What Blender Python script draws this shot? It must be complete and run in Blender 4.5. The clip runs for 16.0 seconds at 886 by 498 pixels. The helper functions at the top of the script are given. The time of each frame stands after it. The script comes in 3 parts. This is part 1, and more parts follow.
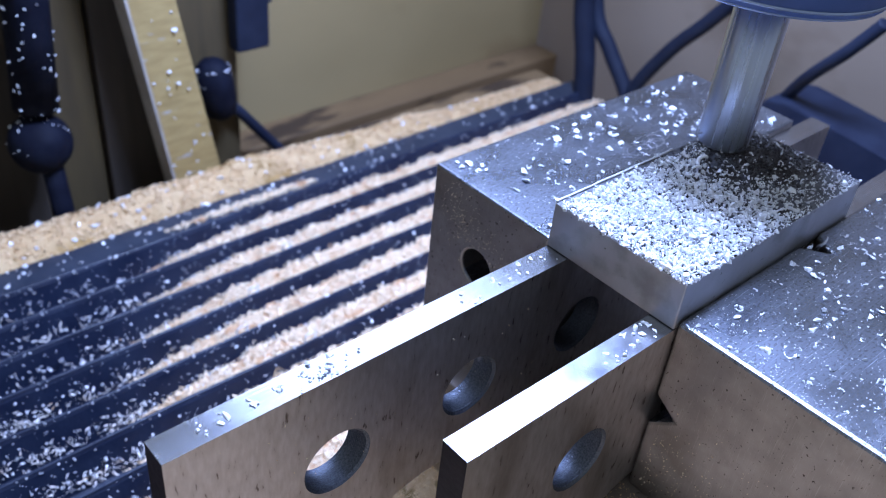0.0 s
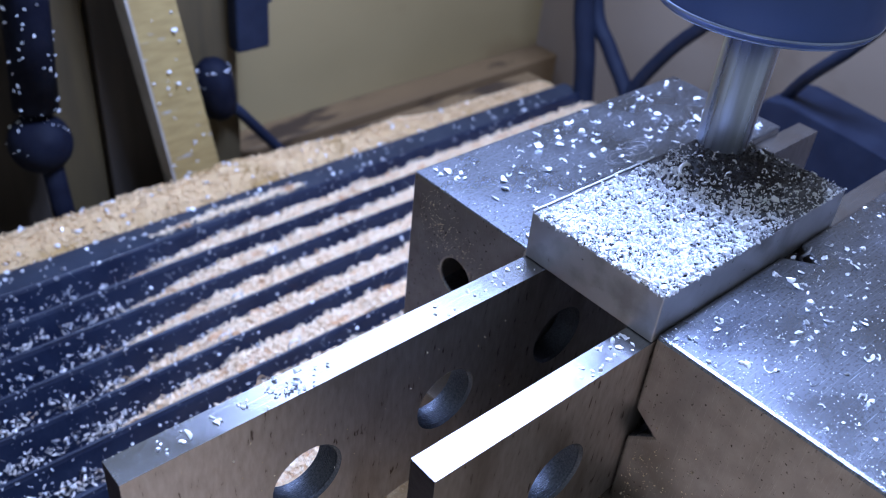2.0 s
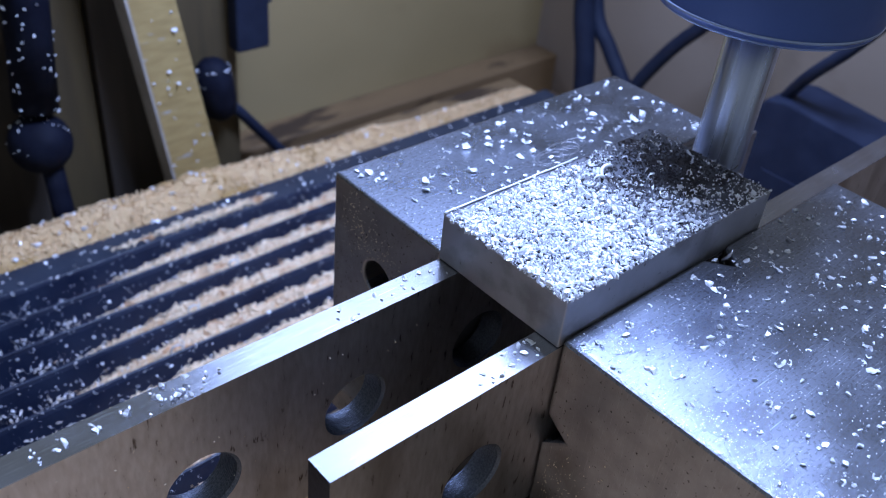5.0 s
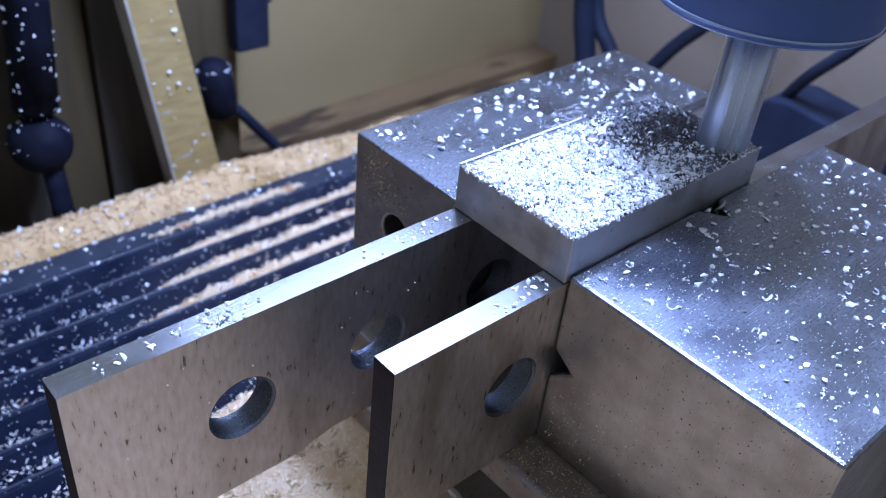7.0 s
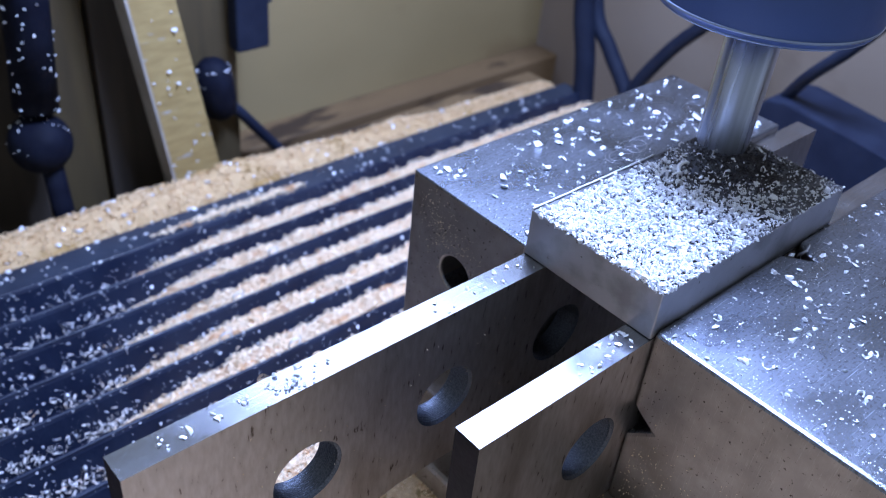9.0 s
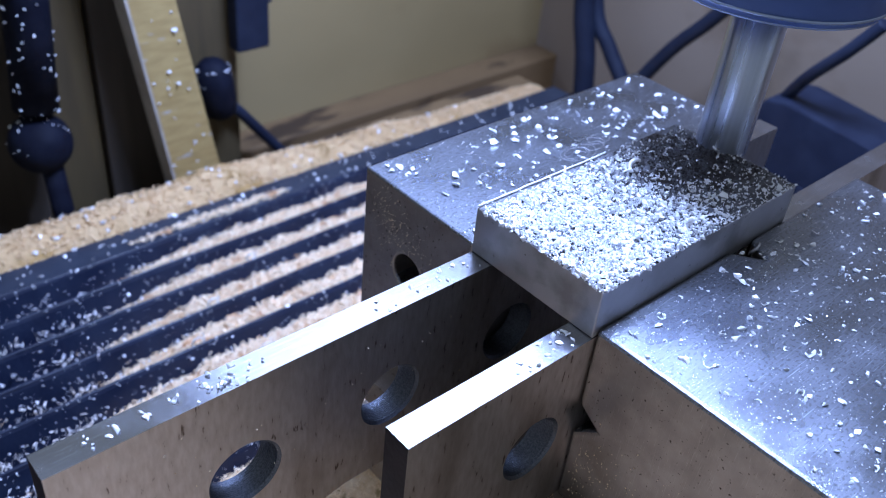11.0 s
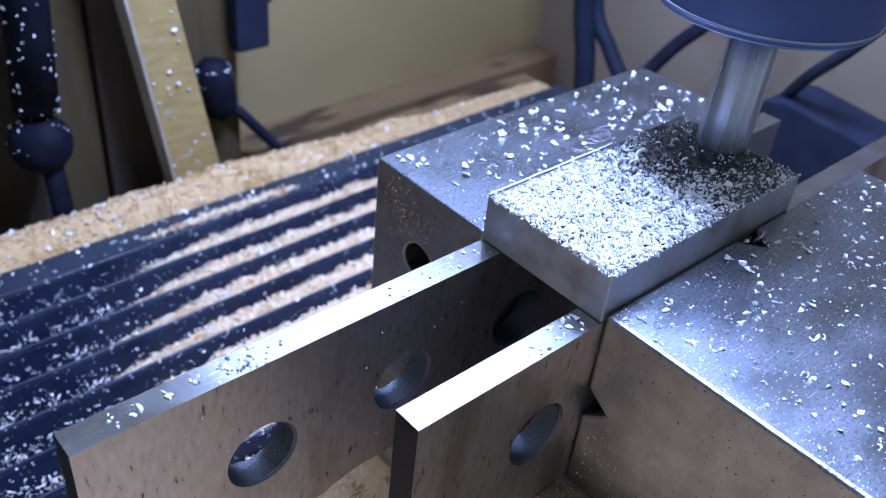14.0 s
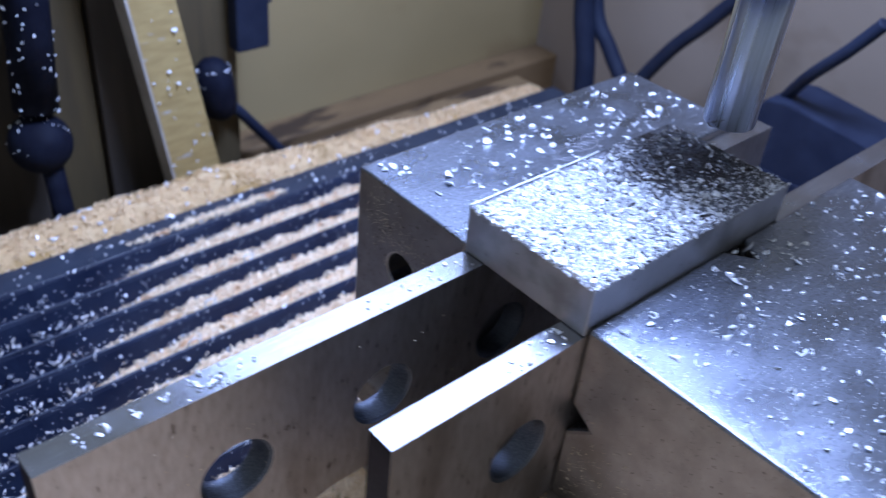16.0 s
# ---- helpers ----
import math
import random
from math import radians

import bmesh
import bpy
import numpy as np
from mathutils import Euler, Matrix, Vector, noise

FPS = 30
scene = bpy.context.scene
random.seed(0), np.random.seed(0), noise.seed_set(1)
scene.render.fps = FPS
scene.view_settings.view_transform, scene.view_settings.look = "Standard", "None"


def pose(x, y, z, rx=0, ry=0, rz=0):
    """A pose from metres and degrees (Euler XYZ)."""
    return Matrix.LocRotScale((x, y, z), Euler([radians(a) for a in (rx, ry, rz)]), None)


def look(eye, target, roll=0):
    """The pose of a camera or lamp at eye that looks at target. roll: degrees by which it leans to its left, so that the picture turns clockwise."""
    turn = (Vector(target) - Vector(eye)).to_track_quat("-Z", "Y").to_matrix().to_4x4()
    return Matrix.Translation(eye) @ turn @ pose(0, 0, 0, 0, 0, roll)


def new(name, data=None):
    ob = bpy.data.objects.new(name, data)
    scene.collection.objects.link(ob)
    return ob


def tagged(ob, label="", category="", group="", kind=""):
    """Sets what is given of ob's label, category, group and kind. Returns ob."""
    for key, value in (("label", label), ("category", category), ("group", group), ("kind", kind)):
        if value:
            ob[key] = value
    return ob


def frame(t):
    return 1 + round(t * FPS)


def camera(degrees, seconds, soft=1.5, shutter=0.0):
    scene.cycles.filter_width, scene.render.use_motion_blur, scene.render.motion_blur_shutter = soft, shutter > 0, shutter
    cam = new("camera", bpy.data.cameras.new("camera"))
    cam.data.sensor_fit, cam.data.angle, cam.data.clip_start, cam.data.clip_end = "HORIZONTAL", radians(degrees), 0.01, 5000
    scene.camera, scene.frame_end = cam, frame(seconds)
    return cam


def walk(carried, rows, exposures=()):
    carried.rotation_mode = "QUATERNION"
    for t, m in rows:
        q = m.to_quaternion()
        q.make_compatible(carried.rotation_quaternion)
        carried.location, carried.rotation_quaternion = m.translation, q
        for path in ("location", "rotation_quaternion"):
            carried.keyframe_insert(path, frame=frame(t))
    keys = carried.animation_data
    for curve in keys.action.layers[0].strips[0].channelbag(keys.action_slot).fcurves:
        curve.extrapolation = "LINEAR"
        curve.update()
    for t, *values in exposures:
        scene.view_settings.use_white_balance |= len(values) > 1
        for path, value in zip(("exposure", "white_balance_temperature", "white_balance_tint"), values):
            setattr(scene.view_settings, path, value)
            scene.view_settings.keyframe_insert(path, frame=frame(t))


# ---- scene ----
MM = 0.001
EYE = Vector((-0.09012, -0.07189, 0.08117))
AIM = EYE + Vector((0.57173, 0.57274, -0.58745))
cam = camera(52.77, 16.0, 0.9, 0.32)
cam.data.dof.use_dof = True
cam.data.dof.focus_distance = 0.126
cam.data.dof.aperture_fstop = 34.0
walk(cam, [(0.0, look(EYE, AIM, 6.363)), (16.0, look(EYE, AIM, 6.363))],
     exposures=[(0.0, -0.06), (0.5, -0.11), (1.5, -0.18), (2.5, -0.32), (3.5, -0.52), (4.2, -0.66), (6.3, -0.30), (7.0, -0.14), (8.5, -0.06), (9.0, -0.14), (9.2, -0.16), (11.3, -0.26), (12.5, -0.27), (13.0, -0.31), (13.5, -0.24), (14.0, -0.18), (15.0, -0.34), (15.5, -0.40), (16.0, -0.26)])

# ---- world and light: a dim room outside the enclosure, one white work lamp beside the spindle ----
world = bpy.data.worlds.new("room_light")
scene.world = world
world.use_nodes = True
world.node_tree.nodes["Background"].inputs[0].default_value = (0.72, 0.835, 1.0, 1)
world.node_tree.nodes["Background"].inputs[1].default_value = 0.44


def area_lamp(name, at, target, sx, sy, watts, color):
    d = bpy.data.lights.new(name, "AREA")
    d.shape, d.size, d.size_y, d.energy, d.color = "RECTANGLE", sx * 0.001, sy * 0.001, watts, color
    ob = new(name, d)
    ob.matrix_world = look(Vector(at) * 0.001, Vector(target) * 0.001)
    return ob


LED = (0.395, 0.535, 1.0)
area_lamp("work_lamp", (56, 86, 126), (56, 86.001, 0), 100, 136, 0.34, LED)
for turn in (45, 135, 225, 315):
    area_lamp("ring_led", (66 + 26 * math.cos(radians(turn)), 20 + 26 * math.sin(radians(turn)), 185), (36, 2, 0), 20, 20, 0.52, LED)


# ---- materials ----
def mat(name, color, rough=0.5, metal=0.0, color2=None, scale=120.0, bump=0.0, bump_scale=400.0, rough2=None,
        stretch=(1, 1, 1), spot=None, spot_scale=60.0, spot_at=0.62, island=0.0, scratch=0.0, spec=0.5, patch=None):
    """A principled surface with broad stains, fine grain and relief. Object coordinates in metres."""
    m = bpy.data.materials.new(name)
    m.use_nodes = True
    nt = m.node_tree
    n, l = nt.nodes, nt.links
    b = n["Principled BSDF"]
    b.inputs["Metallic"].default_value = metal
    b.inputs["Specular IOR Level"].default_value = spec
    tc = n.new("ShaderNodeTexCoord")
    mp = n.new("ShaderNodeMapping")
    mp.inputs["Scale"].default_value = stretch
    l.new(tc.outputs["Object"], mp.inputs["Vector"])

    def noise_tex(s, detail=4.0):
        t = n.new("ShaderNodeTexNoise")
        t.inputs["Scale"].default_value = s
        t.inputs["Detail"].default_value = detail
        l.new(mp.outputs[0], t.inputs["Vector"])
        return t

    def mix(fac, a, c):
        x = n.new("ShaderNodeMix")
        x.data_type = "RGBA"
        l.new(fac, x.inputs["Factor"])
        for sock, v in ((x.inputs["A"], a), (x.inputs["B"], c)):
            if isinstance(v, tuple):
                sock.default_value = (*v, 1)
            else:
                l.new(v, sock)
        return x.outputs["Result"]

    def ramp(fac, lo, hi):
        r = n.new("ShaderNodeMapRange")
        r.inputs["From Min"].default_value = lo
        r.inputs["From Max"].default_value = hi
        l.new(fac, r.inputs["Value"])
        return r.outputs["Result"]

    col = color
    big = noise_tex(scale)
    if color2:
        col = mix(ramp(big.outputs["Fac"], 0.35, 0.65), color, color2)
    if island:
        g = n.new("ShaderNodeNewGeometry")
        col = mix(ramp(g.outputs["Random Per Island"], 0.0, 1.0 / island), col, color2 or color)
    if spot:
        sp = noise_tex(spot_scale, 6.0)
        col = mix(ramp(sp.outputs["Fac"], spot_at, spot_at + 0.06), col, spot)
    if patch:
        # broad soft patches of patina
        pc, ps, pa = patch
        pn = noise_tex(ps, 8.0)
        col = mix(ramp(pn.outputs["Fac"], pa, pa + 0.18), col, pc)
    if scratch:
        # short thin bright scratches in four directions
        for ang, sc in ((35, 230.0), (-20, 310.0), (78, 270.0), (8, 350.0)):
            m2 = n.new("ShaderNodeMapping")
            m2.inputs["Rotation"].default_value = (0, 0, radians(ang))
            m2.inputs["Scale"].default_value = (0.5, 22.0, 1.0)
            l.new(tc.outputs["Object"], m2.inputs["Vector"])
            t2 = n.new("ShaderNodeTexNoise")
            t2.inputs["Scale"].default_value = sc
            t2.inputs["Detail"].default_value = 3.0
            l.new(m2.outputs[0], t2.inputs["Vector"])
            q = n.new("ShaderNodeMath")
            q.operation = "MULTIPLY"
            q.inputs[1].default_value = scratch
            l.new(ramp(t2.outputs["Fac"], 0.64, 0.74), q.inputs[0])
            col = mix(q.outputs[0], col, tuple(min(1.0, 1.9 * c) for c in color))
    if isinstance(col, tuple):
        b.inputs["Base Color"].default_value = (*col, 1)
    else:
        l.new(col, b.inputs["Base Color"])
    if rough2 is not None:
        r = n.new("ShaderNodeMapRange")
        r.inputs["To Min"].default_value = rough
        r.inputs["To Max"].default_value = rough2
        fine = noise_tex(scale * 2.3)
        l.new(ramp(fine.outputs["Fac"], 0.3, 0.7), r.inputs["Value"])
        l.new(r.outputs["Result"], b.inputs["Roughness"])
    else:
        b.inputs["Roughness"].default_value = rough
    if bump:
        bt = noise_tex(bump_scale, 5.0)
        bp = n.new("ShaderNodeBump")
        bp.inputs["Strength"].default_value = bump
        bp.inputs["Distance"].default_value = 0.0004
        l.new(bt.outputs["Fac"], bp.inputs["Height"])
        l.new(bp.outputs["Normal"], b.inputs["Normal"])
    return m


STEEL_TOP = mat("ground_steel", (0.272, 0.295, 0.352), 0.23, 1.0, (0.222, 0.238, 0.282), 45, 0.16, 5000, 0.35, (0.7, 1, 1), (0.168, 0.176, 0.20), 2300, 0.54, 0.0, 0.95)
STEEL_PAR = mat("parallel_steel", (0.41, 0.42, 0.455), 0.17, 1.0, (0.34, 0.345, 0.37), 70, 0.03, 3500, 0.28, (1, 1, 0.3), scratch=0.4)
# brown tint carries the sawdust's warm reflection; pits and patina are the steel's own
PAR_SIDE = mat("warm_reflect_par_side", (0.65, 0.605, 0.59), 0.37, 1.0, (0.545, 0.495, 0.47), 1100, 0.05, 2500, 0.50, (1, 1, 0.28), (0.17, 0.135, 0.12), 1100, 0.635, patch=((0.37, 0.315, 0.28), 110, 0.51))
# bore steel, darkened in its base colour for the shade inside the holes
BORE = mat("shaded_bore", (0.17, 0.185, 0.22), 0.34, 1.0, (0.09, 0.10, 0.12), 3500, 0.4, 4500, 0.5)
# near-black colour for the bar ends that face -x
BAREND = mat("dark_bar_end", (0.020, 0.014, 0.020), 0.6, 0.0, (0.012, 0.009, 0.012), 200, 0.3, 900, spec=0.15)
# same for the vise sides: warm reflection tinted in, with real pits and patina
STEEL_SIDE = mat("warm_reflect_steel", (0.42, 0.385, 0.365), 0.37, 1.0, (0.34, 0.308, 0.288), 230, 0.08, 3000, 0.5, (1, 1, 1), (0.08, 0.062, 0.055), 1500, 0.64, 0.0, 0.18, patch=((0.27, 0.24, 0.22), 70, 0.52))
RAIL = mat("dull_oxidised_steel", (0.24, 0.195, 0.165), 0.6, 0.35, (0.18, 0.145, 0.12), 240, 0.2, 2500, 0.75, (1, 1, 1), (0.10, 0.075, 0.06), 900, 0.62)
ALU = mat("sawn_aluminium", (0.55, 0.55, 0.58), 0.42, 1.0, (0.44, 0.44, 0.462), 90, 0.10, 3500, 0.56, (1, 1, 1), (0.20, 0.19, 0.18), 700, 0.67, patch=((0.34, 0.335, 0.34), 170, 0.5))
# rough top face of the block, darker than its sides and blotched
BLOCKTOP = mat("dark_block_top", (0.19, 0.195, 0.215), 0.42, 1.0, (0.115, 0.115, 0.125), 260, 0.5, 2200, 0.6, (1, 1, 1), (0.075, 0.068, 0.068), 150, 0.54)
# polished shank; upright light and dark colour streaks imitate its reflections
CARBIDE = mat("polished_shank", (0.62, 0.67, 0.80), 0.26, 1.0, (0.42, 0.46, 0.56), 700, 0.0, 800, 0.32, (1, 1, 0.008))
# drawn along the axis, so that reflections smear into upright stripes
nt = CARBIDE.node_tree
tan = nt.nodes.new("ShaderNodeTangent")
tan.direction_type, tan.axis = "RADIAL", "Z"
nt.links.new(tan.outputs[0], nt.nodes["Principled BSDF"].inputs["Tangent"])
nt.nodes["Principled BSDF"].inputs["Anisotropic"].default_value = 0.95
nt.nodes["Principled BSDF"].inputs["Anisotropic Rotation"].default_value = 0.25
# flute metal, darker than the shank to hold the shade at the tip
FLUTE = mat("shaded_flute", (0.30, 0.29, 0.30), 0.3, 1.0, (0.16, 0.15, 0.15), 300)
GOLDDUST = mat("golden_dust", (0.80, 0.64, 0.42), 0.6, 0.1, (0.85, 0.74, 0.56), 300, 0.0, 900, None, (1, 1, 1), None, 60, 0.6, 1.0)
BLACKMETAL = mat("blued_spindle", (0.046, 0.086, 0.235), 0.50, 0.0, (0.058, 0.102, 0.27), 60, 0.05, 900, 0.6)
RIM_GLINT = mat("rim_highlight", (0.26, 0.33, 0.50), 0.25, 0.6, (0.34, 0.41, 0.58), 90)
RUBBER = mat("black_rubber", (0.009, 0.014, 0.034), 0.34, 0.0, (0.017, 0.025, 0.050), 90, 0.35, 900, 0.5, spec=0.32)
CREST_GLOSS = mat("shiny_rubber", (0.012, 0.017, 0.036), 0.26, 0.0, (0.022, 0.030, 0.055), 90, 0.15, 900, 0.4, spec=0.35)
FLANGE = mat("grey_rubber", (0.022, 0.030, 0.048), 0.30, 0.0, (0.038, 0.048, 0.070), 90, 0.25, 900, 0.5, spec=0.4)
MATTBLACK = mat("matt_black_paint", (0.006, 0.010, 0.026), 0.7, 0.0, (0.012, 0.018, 0.038), 110, 0.25, 700, spec=0.3)
POSTBLACK = mat("dull_black_plastic", (0.004, 0.005, 0.012), 0.6, 0.0, (0.008, 0.010, 0.020), 130, 0.4, 700, 0.75, spec=0.12)
PLASTIC = mat("black_plastic", (0.009, 0.012, 0.026), 0.45, 0.0, (0.018, 0.023, 0.042), 120, 0.25, 700, 0.6)
SAWDUST = mat("pale_sawdust", (0.77, 0.49, 0.26), 0.9, 0.0, (0.83, 0.60, 0.36), 260, 0.8, 900, None, (1, 1, 1), (0.70, 0.38, 0.18), 200, 0.58)
SHAVING = mat("wood_shaving", (0.85, 0.61, 0.37), 0.85, 0.0, (0.92, 0.76, 0.55), 200, 0.0, 900, None, (1, 1, 1), (0.76, 0.46, 0.25), 160, 0.6, 0.9)
BEDDUST = mat("mottled_sawdust", (0.68, 0.48, 0.29), 0.9, 0.0, (0.76, 0.60, 0.42), 420, 0.8, 900, None, (1, 1, 1), (0.36, 0.25, 0.12), 330, 0.57)
OLDDUST = mat("old_sawdust", (0.62, 0.41, 0.20), 0.9, 0.0, (0.70, 0.49, 0.26), 120, 0.8, 900, None, (1, 1, 1), (0.46, 0.28, 0.10), 40, 0.56)
OLDSHAVING = mat("old_shaving", (0.68, 0.46, 0.24), 0.85, 0.0, (0.78, 0.56, 0.32), 120, 0.0, 900, None, (1, 1, 1), (0.50, 0.31, 0.12), 35, 0.56, 0.9)
PALECURL = mat("pale_curl", (0.86, 0.74, 0.62), 0.7, 0.0, (0.92, 0.88, 0.84), 300, 0.0, 900, None, (1, 1, 1), (0.72, 0.48, 0.28), 160, 0.6, 0.9)
CHIP = mat("bright_chip", (0.99, 0.99, 1.0), 0.34, 0.3, (0.82, 0.84, 0.89), 400, 0.0, 900, 0.48, (1, 1, 1), None, 60, 0.6, 1.0)
SHADE_GRAIN = mat("shade_grain", (0.085, 0.080, 0.090), 0.4, 0.5, (0.036, 0.030, 0.032), 400, 0.0, 900, None, (1, 1, 1), None, 60, 0.6, 1.0)
PLY = mat("plywood", (0.365, 0.272, 0.128), 0.7, 0.0, (0.318, 0.235, 0.107), 10, 0.2, 300, None, (1, 1, 1.6), (0.27, 0.188, 0.085), 9, 0.58)
PLYSIDE = mat("grey_board", (0.30, 0.235, 0.175), 0.75, 0.0, (0.255, 0.196, 0.143), 12, 0.2, 300, None, (1, 1, 1.5), (0.20, 0.145, 0.098), 10, 0.58)
BATTEN = mat("stained_batten", (0.24, 0.15, 0.068), 0.75, 0.0, (0.15, 0.09, 0.04), 30, 0.3, 500, None, (0.4, 1, 1), (0.055, 0.032, 0.016), 45, 0.56)
STICK = mat("plywood_edge", (0.45, 0.325, 0.13), 0.65, 0.0, (0.36, 0.25, 0.095), 120, 0.3, 700, None, (1, 1, 4), (0.42, 0.40, 0.38), 90, 0.62)
EDGEBAND = mat("worn_edge", (0.44, 0.40, 0.35), 0.7, 0.0, (0.34, 0.30, 0.25), 150, 0.3, 700)
BROWN = mat("brown_board", (0.10, 0.072, 0.032), 0.6, 0.0, (0.07, 0.050, 0.024), 60, 0.2, 400, None, (3, 1, 0.3))
DARKWOOD = mat("dark_board", (0.062, 0.049, 0.037), 0.6, 0.0, (0.044, 0.034, 0.025), 60, 0.2, 400, None, (3, 1, 0.3))
FLOORWOOD = mat("bench_wood", (0.36, 0.24, 0.13), 0.75, 0.0, (0.27, 0.17, 0.09), 20, 0.3, 400, None, (0.3, 1, 1))


# ---- mesh helpers, all in millimetres ----
def link_mesh(name, bm, material, parent=None, label=""):
    me = bpy.data.meshes.new(name)
    bmesh.ops.recalc_face_normals(bm, faces=bm.faces[:])
    bm.to_mesh(me)
    bm.free()
    me.materials.append(material)
    ob = new(name, me)
    if parent:
        ob.parent = parent
    if label:
        tagged(ob, label)
    return ob


def part(name, bm, material, parent, label=""):
    return link_mesh(name, bm, material, parent, label)


def empty(name):
    ob = new(name)
    ob.empty_display_size = 0.01
    return ob


def box(bm, x0, x1, y0, y1, z0, z1, bevel=0.0, segments=2):
    vs = [bm.verts.new((x * MM, y * MM, z * MM)) for x in (x0, x1) for y in (y0, y1) for z in (z0, z1)]
    fs = [bm.faces.new([vs[i] for i in q]) for q in ((0, 1, 3, 2), (4, 6, 7, 5), (0, 4, 5, 1), (2, 3, 7, 6), (0, 2, 6, 4), (1, 5, 7, 3))]
    if bevel:
        edges = list({e for f in fs for e in f.edges})
        bmesh.ops.bevel(bm, geom=edges, offset=bevel * MM, segments=segments, affect="EDGES", profile=0.5)


def boxed(*a, **k):
    bm = bmesh.new()
    box(bm, *a, **k)
    return bm


def tube(bm, pts, radii, sides=20, caps=True):
    """A round body along points, with a radius at each."""
    rings = []
    pts = [Vector(p) * MM for p in pts]
    for i, p in enumerate(pts):
        d = (pts[min(i + 1, len(pts) - 1)] - pts[max(i - 1, 0)]).normalized()
        q = d.to_track_quat("Z", "Y")
        r = radii[i] * MM if not isinstance(radii, (int, float)) else radii * MM
        rings.append([bm.verts.new(p + q @ Vector((r * math.cos(2 * math.pi * k / sides), r * math.sin(2 * math.pi * k / sides), 0))) for k in range(sides)])
    for a, b in zip(rings, rings[1:]):
        for k in range(sides):
            f = bm.faces.new((a[k], a[(k + 1) % sides], b[(k + 1) % sides], b[k]))
            f.smooth = True
    if caps:
        bm.faces.new(rings[0])
        bm.faces.new(rings[-1])


def lathe(bm, cx, cy, profile, sides=48):
    """Turned body round an upright axis; profile of (radius, z)."""
    rings = [[bm.verts.new(((cx + r * math.cos(2 * math.pi * k / sides)) * MM, (cy + r * math.sin(2 * math.pi * k / sides)) * MM, z * MM)) for k in range(sides)] for r, z in profile]
    for a, b in zip(rings, rings[1:]):
        for k in range(sides):
            bm.faces.new((a[k], a[(k + 1) % sides], b[(k + 1) % sides], b[k]))
    bm.faces.new(rings[0])
    bm.faces.new(rings[-1])


def prism(bm, poly, axis, lo, hi):
    """A polygon in the two other axes, drawn out along one axis."""
    def at(u, v, w):
        return {"x": (w, u, v), "y": (u, w, v), "z": (u, v, w)}[axis]
    a = [bm.verts.new(Vector(at(u, v, lo)) * MM) for u, v in poly]
    b = [bm.verts.new(Vector(at(u, v, hi)) * MM) for u, v in poly]
    bm.faces.new(a)
    bm.faces.new(b[::-1])
    n = len(poly)
    for i in range(n):
        bm.faces.new((a[i], a[(i + 1) % n], b[(i + 1) % n], b[i]))


def circle(cx, cy, r, n=32):
    return [(cx + r * math.cos(2 * math.pi * i / n), cy + r * math.sin(2 * math.pi * i / n)) for i in range(n)]


def carved(name, solid, cutters, material, parent, label="", bevel=0.35):
    """A block with grooves and holes cut out of it, and eased edges."""
    ob = part(name, solid, material, parent, label)
    tools = []
    for c in cutters:
        t = link_mesh("tool", c, material)
        tools.append(t)
        m = ob.modifiers.new("cut", "BOOLEAN")
        m.operation, m.object, m.solver = "DIFFERENCE", t, "EXACT"
    if bevel:
        b = ob.modifiers.new("edge", "BEVEL")
        b.width, b.segments, b.limit_method, b.angle_limit = bevel * MM, 2, "ANGLE", radians(35)
    bpy.context.view_layer.update()
    me = bpy.data.meshes.new_from_object(ob.evaluated_get(bpy.context.evaluated_depsgraph_get()))
    ob.modifiers.clear()
    ob.data = me
    for t in tools:
        bpy.data.objects.remove(t)
    return ob


